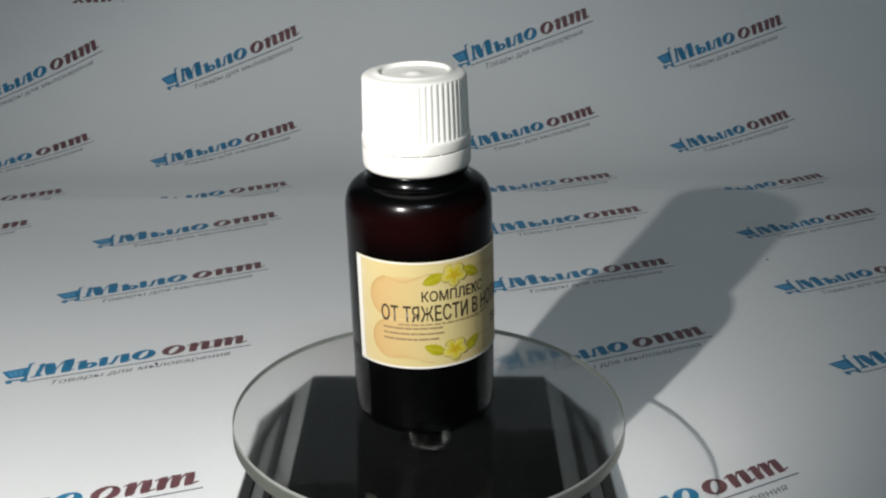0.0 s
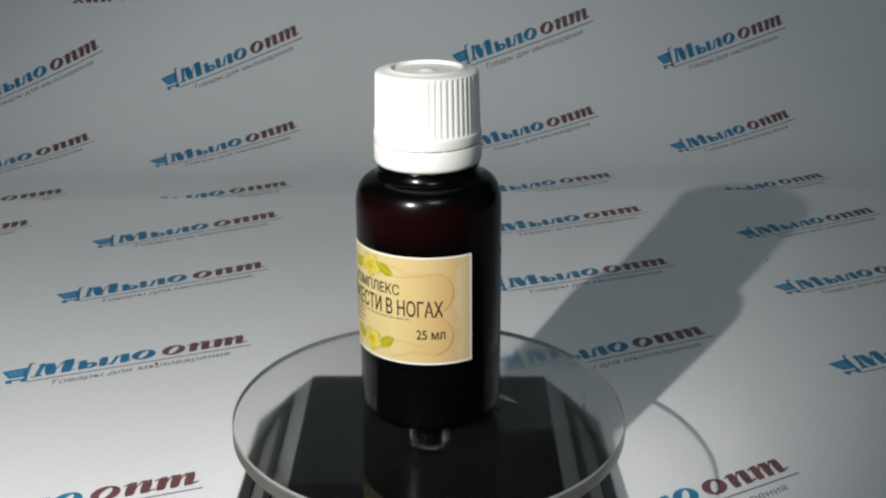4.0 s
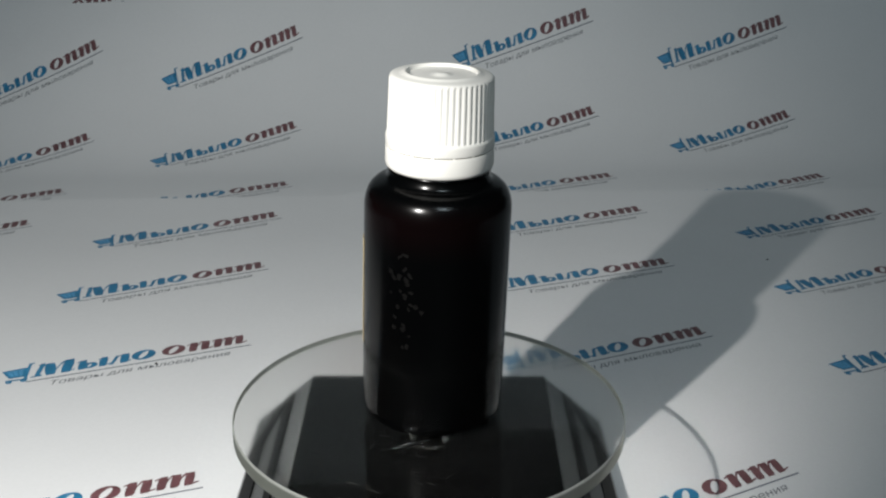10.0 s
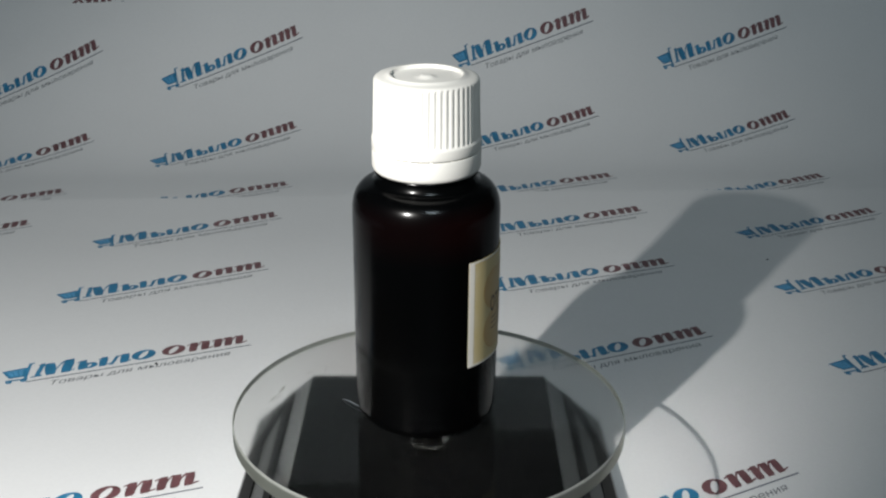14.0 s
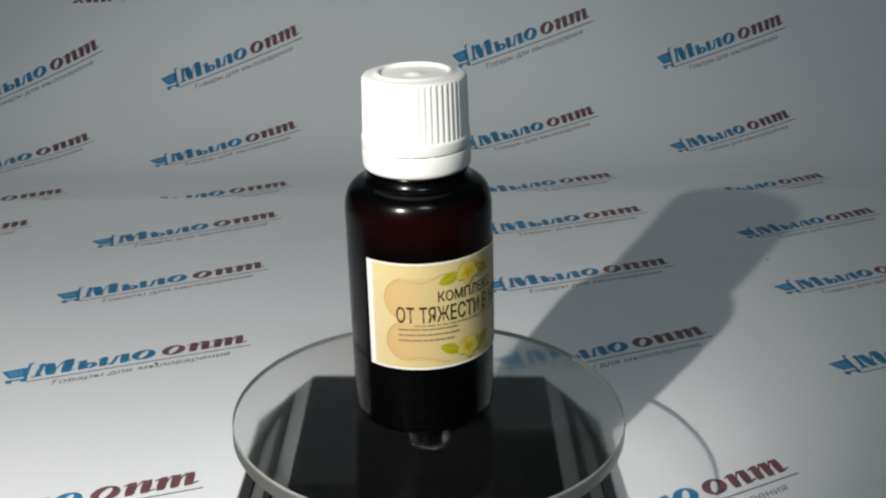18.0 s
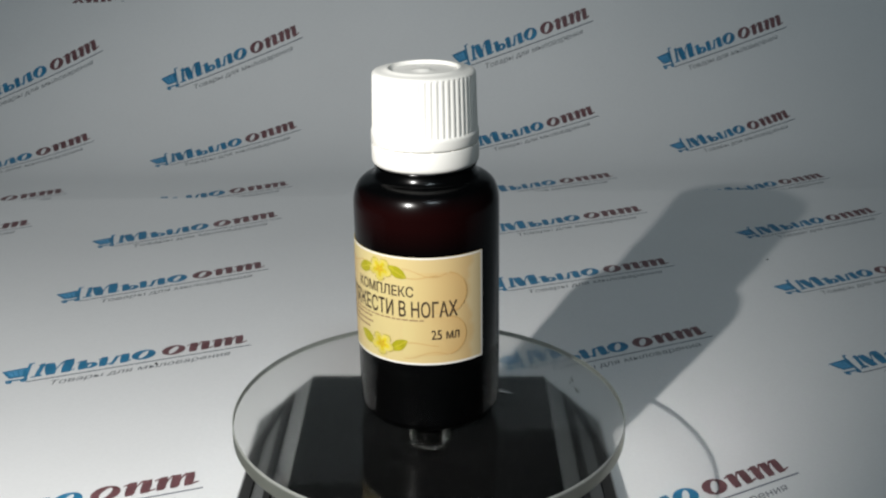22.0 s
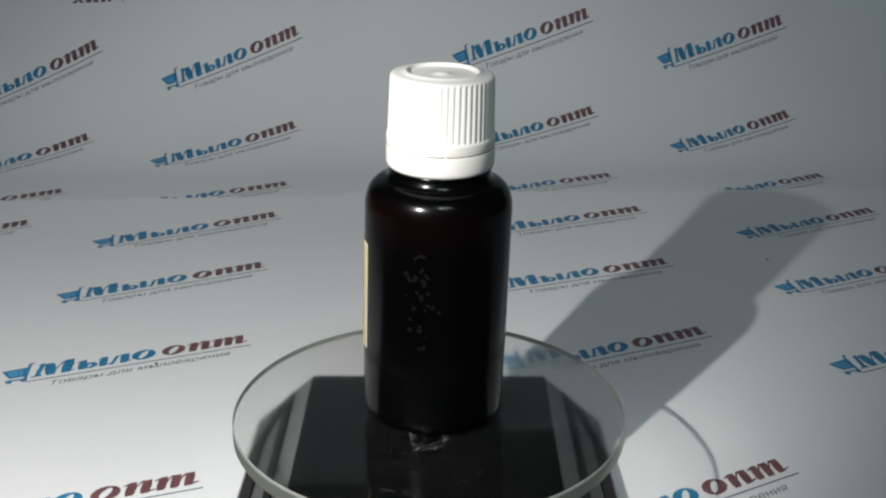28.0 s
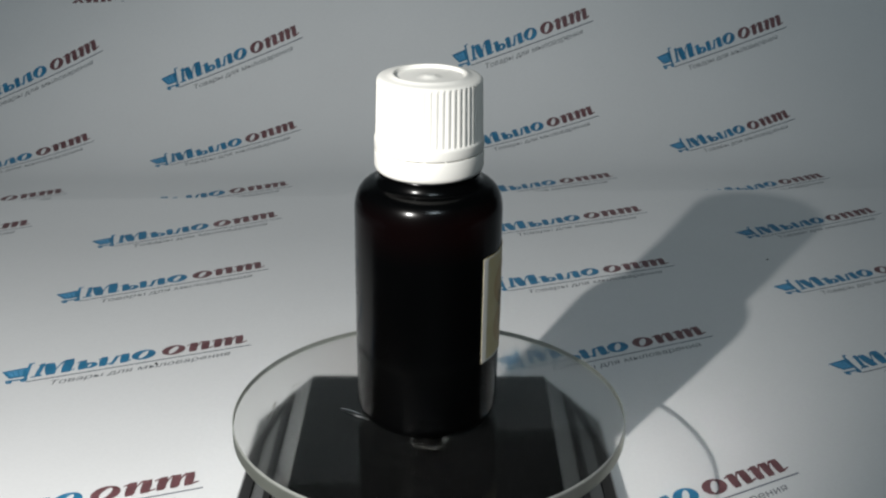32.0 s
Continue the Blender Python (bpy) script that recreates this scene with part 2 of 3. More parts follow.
def text_shape(body, height, shear=0.0, width=None, bold=0.0):
    """Vertices and faces of a line of writing that starts at the origin, with capitals of that height; width stretches it."""
    data = bpy.data.curves.new("writing", "FONT")
    data.body, data.size, data.shear, data.offset = body, 1.0, shear, bold
    data.resolution_u = 3
    ob = bpy.data.objects.new("writing", data)
    scene.collection.objects.link(ob)
    me = bpy.data.meshes.new_from_object(ob.evaluated_get(bpy.context.evaluated_depsgraph_get()))
    pts = [v.co.copy() for v in me.vertices]
    faces = [tuple(p.vertices) for p in me.polygons]
    bpy.data.objects.remove(ob)
    bpy.data.curves.remove(data)
    bpy.data.meshes.remove(me)
    # the small "н" is three overlapping bars in this font: butt them end to end
    seen = {}
    owner = list(range(len(pts)))

    def root(i):
        while owner[i] != i:
            i = owner[i]
        return i

    for f in faces:
        for i in f[1:]:
            owner[root(i)] = root(f[0])
    for k, f in enumerate(faces):
        seen.setdefault(root(f[0]), set()).add(k)
    bad = set()
    for group in seen.values():
        used = sorted({i for k in group for i in faces[k]})
        if len(used) == 12 and len(group) == 13:
            bad |= group
            for i, d in zip(used[:4], (-0.02, -0.02, 0.021, 0.021)):
                pts[i].x += d
            faces += [tuple(used[k:k + 4]) for k in (0, 4, 8)]
    faces = [f for k, f in enumerate(faces) if k not in bad]
    x0, x1 = min(p.x for p in pts), max(p.x for p in pts)
    k = height / 0.73
    kx = width / (x1 - x0) if width else k
    return [((p.x - x0) * kx, p.y * k) for p in pts], faces


# ---- room ----
def build_room():
    for name, box in (("floor", (-1.1, 1.1, -1.2, 1.2, -0.80, -0.75)), ("wall_north", (-1.2, 1.2, 1.2, 1.3, -0.75, 1.85)), ("wall_south", (-1.2, 1.2, -1.3, -1.2, -0.75, 1.85)),
                      ("wall_west", (-1.2, -1.1, -1.2, 1.2, -0.75, 1.85)), ("wall_east", (1.1, 1.2, -1.2, 1.2, -0.75, 1.85)), ("ceiling", (-1.2, 1.2, -1.3, 1.3, 1.85, 1.95))):
        tagged(part(name, slab(*box), ROOM), "plain painted surface of the dim room", name.split("_")[0], kind="structure")
    table = tagged(new("table"), "plain laminate table under the printed paper sheets", "table")
    table.location = (0, 0, -0.75)
    part("tabletop", slab(-0.6, 0.6, -0.55, 0.60, 0.720, 0.7497, 0.002), TABLE, table)
    for x in (-0.55, 0.55):
        for y in (-0.5, 0.55):
            part("leg", slab(x - 0.02, x + 0.02, y - 0.02, y + 0.02, 0, 0.720, 0.002), TABLE, table)


build_room()

# ---- printed paper sheets ----
BEND_AT, BEND_R, BEND_END, SHEET_TURN = 0.3015, 0.1305, 1.4, 2.64


def on_floor(u, s, n):
    """The flat sheets; the far edge of the far pair curls up by a millimetre and a half."""
    far_edge = 0.2690 + 0.042 * u
    curl = max(0.0, s - far_edge + 0.05) / 0.05
    return (u, s, n + 0.0015 * min(curl, 1.2) ** 2)


def on_bend(u, s, n):
    """The curved backdrop: s runs along the paper, from the start of the bend; n is the height over its face."""
    if s < 0:
        y, z, a = BEND_AT + s, 0.0, 0.0
    else:
        a = min(s / BEND_R, BEND_END)
        rest = max(0.0, s - BEND_R * BEND_END)
        y = BEND_AT + BEND_R * math.sin(a) + rest * math.cos(a)
        z = BEND_R * (1 - math.cos(a)) + rest * math.sin(a)
    y -= n * math.sin(a)
    z += n * math.cos(a)
    t = radians(SHEET_TURN)
    return (u * math.cos(t) - y * math.sin(t), u * math.sin(t) + y * math.cos(t), z)


def paper_sheet(place, corner, turn, width, length, level, label, nu=4, nv=120):
    """corner: the far right corner (u, s); the sheet runs left and towards the camera from there."""
    c, d = math.cos(radians(turn)), math.sin(radians(turn))
    verts, faces = [], []
    for n in (level, level + 0.00012):
        for j in range(nv + 1):
            for i in range(nu + 1):
                x, y = -width * i / nu, -length * j / nv
                verts.append(place(corner[0] + x * c - y * d, corner[1] + x * d + y * c, n))
    w, top = nu + 1, (nu + 1) * (nv + 1)
    for j in range(nv):
        for i in range(nu):
            a = j * w + i
            faces.append((a, a + 1, a + w + 1, a + w))
            faces.append((top + a, top + a + w, top + a + w + 1, top + a + 1))
    rim = [i for i in range(nu + 1)] + [j * w + nu for j in range(1, nv + 1)] + [nv * w + i for i in range(nu - 1, -1, -1)] + [j * w for j in range(nv - 1, 0, -1)]
    for a, b in zip(rim, rim[1:] + rim[:1]):
        faces.append((a, a + top, b + top, b))
    ob = surface("paper_sheet", verts, faces, PAPER, smooth=False)
    me = ob.data
    bm = bmesh.new()
    bm.from_mesh(me)
    bmesh.ops.recalc_face_normals(bm, faces=bm.faces)
    for f in bm.faces:
        f.smooth = True
    bm.to_mesh(me)
    bm.free()
    me.set_sharp_from_angle(angle=radians(50))
    return tagged(ob, label, "paper sheet", "backdrop sheets")


def strip(a, b, width, n=4, taper=1.0):
    """A slanted stroke with level ends, from a to b."""
    pts, faces = [], []
    for i in range(n + 1):
        f = i / n
        x, y = a[0] + (b[0] - a[0]) * f, a[1] + (b[1] - a[1]) * f
        h = width / 2 * (1 + (taper - 1) * f)
        pts += [(x - h, y), (x + h, y)]
    for i in range(n):
        faces.append((2 * i, 2 * i + 1, 2 * i + 3, 2 * i + 2))
    return pts, faces


def ring(cx, cy, rx, ry, hx, hy, slant=0.33, n=28):
    pts, faces = [], []
    for i in range(n):
        a = 2 * math.pi * i / n
        for r, s, k in ((rx, ry, 0.0), (hx, hy, 0.28)):
            x, y = r * math.cos(a), s * math.sin(a)
            pts.append((cx + x + (slant + k) * y * (0.6 if k == 0 else 1), cy + y))
    for i in range(n):
        j = (i + 1) % n
        faces.append((2 * i, 2 * j, 2 * j + 1, 2 * i + 1))
    return pts, faces


def joined(shapes):
    """Several flat shapes in one; the third number ranks them, so that overlapping ones lie one over another."""
    pts, faces, rank = [], [], 0
    for p, f in shapes:
        k = len(pts)
        pts += [(q[0], q[1], rank + (q[2] if len(q) > 2 else 0)) for q in p]
        faces += [tuple(i + k for i in g) for g in f]
        rank = max(q[2] for q in pts) + 1
    return pts, faces


def quad(a, b, c, d, n=3):
    """A four-cornered patch in n by n cells; a to b is its lower edge, d to c its upper."""
    pts, faces = [], []
    for j in range(n + 1):
        for i in range(n + 1):
            u, v = i / n, j / n
            pts.append(tuple((a[k] * (1 - u) + b[k] * u) * (1 - v) + (d[k] * (1 - u) + c[k] * u) * v for k in (0, 1)))
    for j in range(n):
        for i in range(n):
            q = j * (n + 1) + i
            faces.append((q, q + 1, q + n + 2, q + n + 1))
    return pts, faces


# the printed mark in millimetres: a trolley shape, slanted strokes and rings, a rule and a line of writing below it
def pen_stroke(points):
    """A stroke along points (x, y, width) with the width laid level, as by a broad pen."""
    pts, faces = [], []
    for x, y, w in points:
        pts += [(x - w / 2, y), (x + w / 2, y)]
    for i in range(len(points) - 1):
        faces.append((2 * i, 2 * i + 1, 2 * i + 3, 2 * i + 2))
    return pts, faces


MARK_LOW = 2.3


def flicked(x, height, width, lean=0.32, foot=1.5, head=1.4):
    """A thick slanted stroke that swells in its middle, with a thin flick at its foot and one at its head."""
    low, shapes = MARK_LOW, []
    rows = [(x + lean * height * f, low + height * f, width * (0.82 + 0.3 * math.sin(math.pi * f))) for f in [i / 6 for i in range(7)]]
    shapes.append(pen_stroke(rows))
    if foot:
        shapes.append(quad((x + width * 0.2, low), (x + width * 0.5 + foot, low + 0.9), (x + width * 0.5 + foot, low + 1.5), (x + width * 0.4, low + 0.9)))
    if head:
        hx, hy = x + lean * height, low + height
        shapes.append(quad((hx - width * 0.45 - head, hy - 1.5), (hx - width * 0.3, hy - 0.9), (hx - width * 0.2, hy), (hx - width * 0.45 - head, hy - 0.9)))
    return joined(shapes)


def arch(x0, y0, x1, y1, thick=0.75, n=6):
    """A thin bow from low on one stroke to the head of the next."""
    pts, faces = [], []
    for i in range(n + 1):
        f = i / n
        x, y = x0 + (x1 - x0) * f, y0 + (y1 - y0) * math.sin(f * math.pi / 2)
        pts += [(x, y - thick / 2 - 0.3 * f), (x, y + thick / 2)]
    for i in range(n):
        faces.append((2 * i, 2 * i + 2, 2 * i + 3, 2 * i + 1))
    return pts, faces


def humps(stems, height, width, lean=0.30):
    """A row of thick slanted strokes bound by thin bows, with a flick at the first head and the last foot."""
    shapes = []
    for i, x in enumerate(stems):
        shapes.append(flicked(x, height, width, lean, 1.9 if i == len(stems) - 1 else 0.5, 1.5 if i == 0 else 0))
        if i:
            back = stems[i - 1]
            shapes.append(arch(back + lean * 3.4 + width * 0.5, MARK_LOW + 3.4, x + lean * height - width * 0.42, MARK_LOW + height - 0.2))
    return joined(shapes)


MARK_BLUE = joined([flicked(1.9, 8.8, 1.5, 0.34, 0.9, 0.9), flicked(6.3, 8.2, 3.2, 0.08, 0, 0.6), flicked(10.9, 8.8, 3.2, 0.27, 1.3, 0),
                    quad((0.2, MARK_LOW), (3.6, MARK_LOW), (3.7, MARK_LOW + 0.7), (0.4, MARK_LOW + 0.7)), arch(8.0, MARK_LOW + 2.6, 12.5, MARK_LOW + 8.4, 0.9),
                    flicked(15.7, 6.2, 2.3, 0.26, 0, 1.3), ring(18.6, MARK_LOW + 2.0, 2.5, 2.0, 0.6, 0.9), flicked(22.3, 6.2, 2.4, 0.26, 0.9, 0.9),
                    flicked(25.3, 5.6, 1.1, 0.46, 0, 0), ring(25.3, MARK_LOW + 0.7, 0.9, 0.7, 0.1, 0.1), flicked(29.1, 6.2, 2.6, 0.26, 1.3, 1.6), ring(36.0, MARK_LOW + 3.3, 3.9, 3.4, 1.2, 2.4)])
MARK_RED = joined([ring(45.8, MARK_LOW + 3.3, 3.9, 3.4, 1.3, 2.4), humps((51.4, 55.4), 6.2, 2.5), humps((59.6, 63.2, 66.9), 6.2, 2.4)])
MARK_CART = joined([quad((-6.0, 3.9), (-1.1, 3.9), (0.2, 10.2), (-8.0, 9.6)), strip((-1.4, 2.2), (1.0, 12.4), 1.0), quad((0.6, 11.7), (2.4, 12.2), (2.4, 12.9), (0.6, 12.6)),
                    quad((-7.4, 2.0), (-0.7, 1.6), (-0.7, 2.5), (-7.2, 2.9)), ring(-6.3, 1.4, 1.0, 1.0, 0.1, 0.1, 0), ring(-1.9, 1.2, 1.0, 1.0, 0.1, 0.1, 0)])
MARK_SHINE = joined([quad((-5.3 + 1.25 * i, 4.8), (-4.35 + 1.25 * i, 4.8), (-5.2 + 1.9 * i, 9.0), (-6.8 + 1.9 * i, 8.9)) for i in range(3)])
MARK_RULE = quad((-1.2, -0.26), (70.6, -0.26), (70.6, 0.26), (-1.2, 0.26), 24)
WORDS = text_shape("Товары для мыловарения", 3.0, 0.35, 57.0)
MARK_WORDS = ([(x + 6.1, y - 4.9) for x, y in WORDS[0]], WORDS[1])
REF_RIGHT, REF_LEFT = (70.0, 2.9), (-8.7, 9.8)


def print_mark(sheet, place, right, angle, length, level, left=None, keep=None):
    """One printed mark on a sheet: the place of its right end (or left end), the lean and the length of the line between its ends, in millimetres."""
    k = length / 79.0 / 1000
    lean = radians(angle + 5.0)
    ref, at = (REF_LEFT, left) if left else (REF_RIGHT, right)
    c, s = math.cos(lean) * k, math.sin(lean) * k

    def put(name, shape, mat, parent, n, label=""):
        pts, faces = shape
        if keep is not None:
            faces = [f for f in faces if all(keep(at[0] / 1000 + (pts[i][0] - ref[0]) * c - (pts[i][1] - ref[1]) * s, at[1] / 1000 + (pts[i][0] - ref[0]) * s + (pts[i][1] - ref[1]) * c) for i in f)]
        verts = [place(at[0] / 1000 + (x - ref[0]) * c - (y - ref[1]) * s, at[1] / 1000 + (x - ref[0]) * s + (y - ref[1]) * c, level + n + 0.000004 * (up[0] if up else 0)) for x, y, *up in pts]
        return surface(name, verts, faces, mat, parent, label)

    n = 0.00017
    logo = put("logo", MARK_BLUE, INK_BLUE, sheet, n, "slanted blue and maroon printed mark")
    put("trolley_mark", MARK_CART, INK_BLUE, logo, n, "blue shopping trolley shape")
    put("trolley_shine", MARK_SHINE, INK_SKY, logo, n + 0.00005)
    put("maroon_mark", MARK_RED, INK_RED, logo, n, "maroon strokes and ring")
    put("rule", MARK_RULE, INK_LINE, logo, n, "thin blue-grey rule")
    put("tagline", MARK_WORDS, INK_GREY, logo, n, "grey slanted line of small writing")


def build_sheets():
    flat, bent = "white paper sheet printed with slanted logos, lying flat", "white paper sheet printed with slanted logos, curving up behind the turntable"
    A4W, A4H = 0.297, 0.210
    # behind the others
    far = paper_sheet(on_bend, (-0.010, 0.330), 1.5, A4W, A4H, -0.00040, bent)
    print_mark(far, on_bend, (-156.8, 142.0), 14.0, 80, -0.00040)
    # unseen blank pair, added as reflectors; their heights set the top panel's brightness
    for u, s in ((-0.012, 0.445), (0.276, 0.400)):
        paper_sheet(on_bend, (u, s), 0.4, A4W, A4H, -0.00085, bent)
    paper_sheet(on_bend, (0.262, 0.335), -0.5, A4W, A4H, -0.00055, bent)
    paper_sheet(on_bend, (0.520, 0.140), 0.0, A4W, A4H, -0.00030, bent)
    paper_sheet(on_bend, (0.520, 0.330), 0.0, A4W, A4H, -0.00070, bent)
    paper_sheet(on_bend, (-0.270, 0.140), 1.5, A4W, A4H, -0.00030, bent)
    # the curved pair
    level = 0.0
    left = paper_sheet(on_bend, (-0.006, 0.1440), 1.9, A4W, A4H, level, bent)
    for right, ang, length in (((-167.4, 111.8), 26.6, 80.0), ((-163.6, 46.3), 29.0, 80.0), ((-162.4, -17.6), 20.5, 79.0), ((-57.8, 119.4), 20.8, 80.7), ((-57.2, 54.3), 22.3, 79.5), ((-57.1, -10.8), 18.8, 81.0)):
        print_mark(left, on_bend, right, ang, length, level)
    level = 0.00018
    right_sheet = paper_sheet(on_bend, (0.2490, 0.150), -2.5, A4W, A4H, level, bent)
    for right, ang, length in (((105.3, 128.5), 16.6, 83.0), ((102.6, 63.4), 18.3, 80.0), ((101.4, -3.8), 15.4, 80.0), ((215.7, 123.9), 15.8, 78.4), ((208.6, 59.2), 19.4, 76.3), ((205.9, -8.2), 19.0, 76.0)):
        print_mark(right_sheet, on_bend, right, ang, length, level)
    # the flat ones
    level = 0.00072
    front = paper_sheet(on_floor, (-0.008, 0.070), 1.5, A4W, 0.060, level, flat, 2, 2)
    print_mark(front, on_floor, (-62.7, 27.7), 14.5, 80.2, level)
    level = 0.00090
    front = paper_sheet(on_floor, (0.262, 0.078), 1.5, A4W, 0.068, level, flat, 2, 2)
    print_mark(front, on_floor, (100.7, 35.2), 23.5, 80.2, level)
    level = 0.00036
    back = paper_sheet(on_floor, (-0.012, 0.2685), 3.0, A4W, A4H, level, flat, 2, 120)
    for right, ang, length in (((-176.3, 230.8), 22, 80), ((-69.5, 241.6), 22.4, 81.0), ((-67.0, 183.3), 20.6, 80.2), ((-63.4, 115.7), 16.8, 80.4)):
        print_mark(back, on_floor, right, ang, length, level)
    level = 0.00054
    back = paper_sheet(on_floor, (0.2560, 0.2800), 2.0, A4W, A4H, level, flat, 2, 120)
    for right, ang, length, at_left in (((93.7, 249.8), 16.9, 80, None), ((198.8, 249.2), 20.6, 75.0, None), ((94.7, 187.8), 15.8, 80, None), (None, 18.9, 74.5, (129.4, 164.2)), ((96.1, 123.2), 18.8, 80.3, None), (None, 19.0, 76.0, (130.5, 99.4))):
        print_mark(back, on_floor, right, ang, length, level, at_left)
    for corner, n in (((0.53, 0.284), 0.0002), ((0.53, 0.080), 0.0), ((-0.275, 0.268), 0.0002), ((-0.275, 0.066), -0.0001)):
        paper_sheet(on_floor, corner, 2.0, A4W, A4H, n, flat, 2, 60)


build_sheets()

# ---- a crumb on the paper ----
for x, y, z, k in ((-0.0907, 0.0985, 0.0005, 1.0), (0.1349, 0.1913, 0.00066, 0.9)):
    crumb = part("crumb", lathe([(0, 0), (0.00035 * k, 0.0001), (0.00045 * k, 0.0003), (0.0002 * k, 0.0006 * k), (0, 0.00062 * k)], 9, lambda a, r, z: r * (1 + 0.3 * math.sin(2 * a + 1))), DARK_PLASTIC)
    crumb.location = (x, y, z)
    tagged(crumb, "tiny dark crumb on the printed paper", "crumb", "crumbs on the paper")

# ---- turntable ----
BASE_Z, BASE_TOP, DISC_TOP, DISC_R, DISC_T = 0.0011, 0.0263, 0.040, 0.0465, 0.004


LOW_X, LOW_Y, LOW_Z, TOP_X, TOP_Y, BACK_IN = 0.0503, 0.0475, 0.0066, 0.0318, 0.0375, 0.017


def on_flank(side, v, w, n):
    """A place on a sloping flank of the base: v from front (-1) to back (1), w from the lower edge (0) to the upper (1), n over its face."""
    x, y, z = LOW_X * (1 - BACK_IN * (v + 1)) * (1 - w) + TOP_X * w, v * (LOW_Y + (TOP_Y - LOW_Y) * w), LOW_Z + (BASE_TOP - LOW_Z) * w
    rise, run = BASE_TOP - LOW_Z, LOW_X - TOP_X
    d = math.hypot(rise, run)
    return (side * (x + n * rise / d), y, z + n * run / d - BASE_Z)


def flank_strip(side, centre, width, n0=-0.0003, n1=0.00025):
    """A raised strip along a flank that follows points (v, w)."""
    bm = bmesh.new()
    rows = []
    for v, w in centre:
        rows.append([bm.verts.new(on_flank(side, v, w + o * width / 2, n)) for o, n in ((-1, n0), (-1, n1), (1, n1), (1, n0))])
    for p, q in zip(rows, rows[1:]):
        for i in range(4):
            bm.faces.new((p[i], p[(i + 1) % 4], q[(i + 1) % 4], q[i]))
    bm.faces.new(rows[0])
    bm.faces.new(rows[-1][::-1])
    return bm


def build_turntable():
    base = tagged(new("turntable_base"), "black and grey octagonal turntable base on printed paper", "turntable")
    base.location = (0, 0, BASE_Z)
    top = BASE_TOP - BASE_Z
    bm = bmesh.new()
    rings = [[bm.verts.new((x * a * (1 - BACK_IN * (b + 1) * (x == LOW_X)), y * b, z)) for a, b in ((-1, -1), (1, -1), (1, 1), (-1, 1))] for x, y, z in
             ((LOW_X, LOW_Y, 0.002), (LOW_X, LOW_Y, LOW_Z - BASE_Z), (TOP_X, TOP_Y, top - 0.0006))]
    bm.faces.new(rings[0][::-1])
    bm.faces.new(rings[-1])
    for p, q in zip(rings, rings[1:]):
        for i in range(4):
            bm.faces.new((p[i], p[(i + 1) % 4], q[(i + 1) % 4], q[i]))
    bmesh.ops.bevel(bm, geom=list(bm.edges), offset=0.0004, segments=2, affect="EDGES")
    part("body", bm, GREY_PLASTIC, base, "grey sloping plastic housing")
    part("top_panel", slab(-TOP_X + 0.0002, TOP_X - 0.0002, -TOP_Y + 0.0002, TOP_Y - 0.0002, top - 0.0012, top, 0.0003), BLACK, base, "glossy black top panel")
    for side in (-1, 1):
        part("lip", flank_strip(side, ((-0.99, 0.022), (0.0, 0.022), (0.99, 0.022)), 0.034), SILVER, base, "silver edge strip")
        part("border", flank_strip(side, ((-0.98, 0.165), (0.0, 0.165), (0.60, 0.165), (0.93, 0.48)), 0.24), STRIPE, base, "black border stripe")
        part("inlay", flank_strip(side, ((-0.98, 0.63), (0.0, 0.63), (0.96, 0.63)), 0.14), STRIPE, base, "black inlaid stripe")
    for x in (-0.028, 0.028):
        for y in (-0.030, 0.030):
            foot = part("foot", lathe([(0, 0), (0.004, 0), (0.0045, 0.0022), (0, 0.0022)], 24), DARK_PLASTIC, base)
            foot.location = (x, y, 0)
    under = DISC_TOP - DISC_T - BASE_Z
    hub = part("hub", lathe([(0, top), (0.0030, top), (0.0030, under - 0.0006), (0.0026, under - 0.0002), (0, under - 0.0002)], 48), BLACK, base, "black spindle", True)
    hub.data.set_sharp_from_angle(angle=radians(35))
    hub.location.x = 0.0008
    sleeve = part("sleeve", tube([(0.0032, top + 0.0028), (0.0047, top + 0.0028), (0.0047, under - 0.0006), (0.0043, under - 0.0001), (0.0032, under - 0.0001)], 64), SLEEVE, hub, "cloudy clear plastic sleeve", True)
    sleeve.data.set_sharp_from_angle(angle=radians(35))
    # added arcs: the sleeve's bright side refractions built as pale pieces
    for a0, a1 in ((172, 206), (-52, 6)):
        bm = bmesh.new()
        rows = [[bm.verts.new((q * math.cos(radians(a)), q * math.sin(radians(a)), z)) for q, z in ((0.0047, top + 0.0030), (0.0049, top + 0.0034), (0.0049, under - 0.0008), (0.0047, under - 0.0004))] for a in [a0 + (a1 - a0) * i / 8 for i in range(9)]]
        for p, q in zip(rows, rows[1:]):
            for i in range(4):
                bm.faces.new((p[i], q[i], q[(i + 1) % 4], p[(i + 1) % 4]))
        bm.faces.new(rows[0])
        bm.faces.new(rows[-1][::-1])
        part("glint_arc", bm, SLEEVE_GLINT, hub, "pale arc standing in for a glint on the clear sleeve", True)
    # the glint along the lower rim is put into its pale colour
    part("rim", tube(arc(0.0044, top + 0.0027, 0.0003, 0, 330, 11), 64), SLEEVE_GLINT, hub, "rounded lower rim of the sleeve, pale to stand in for its glint", True)

    disc = tagged(new("glass_disc"), "clear round glass plate turning on the turntable spindle", "glass plate")
    disc.location = (0.0006, 0.0003, DISC_TOP)
    r = DISC_R - 0.0003
    n = 160
    circle = [(r * math.cos(2 * math.pi * i / n), r * math.sin(2 * math.pi * i / n)) for i in range(n)]
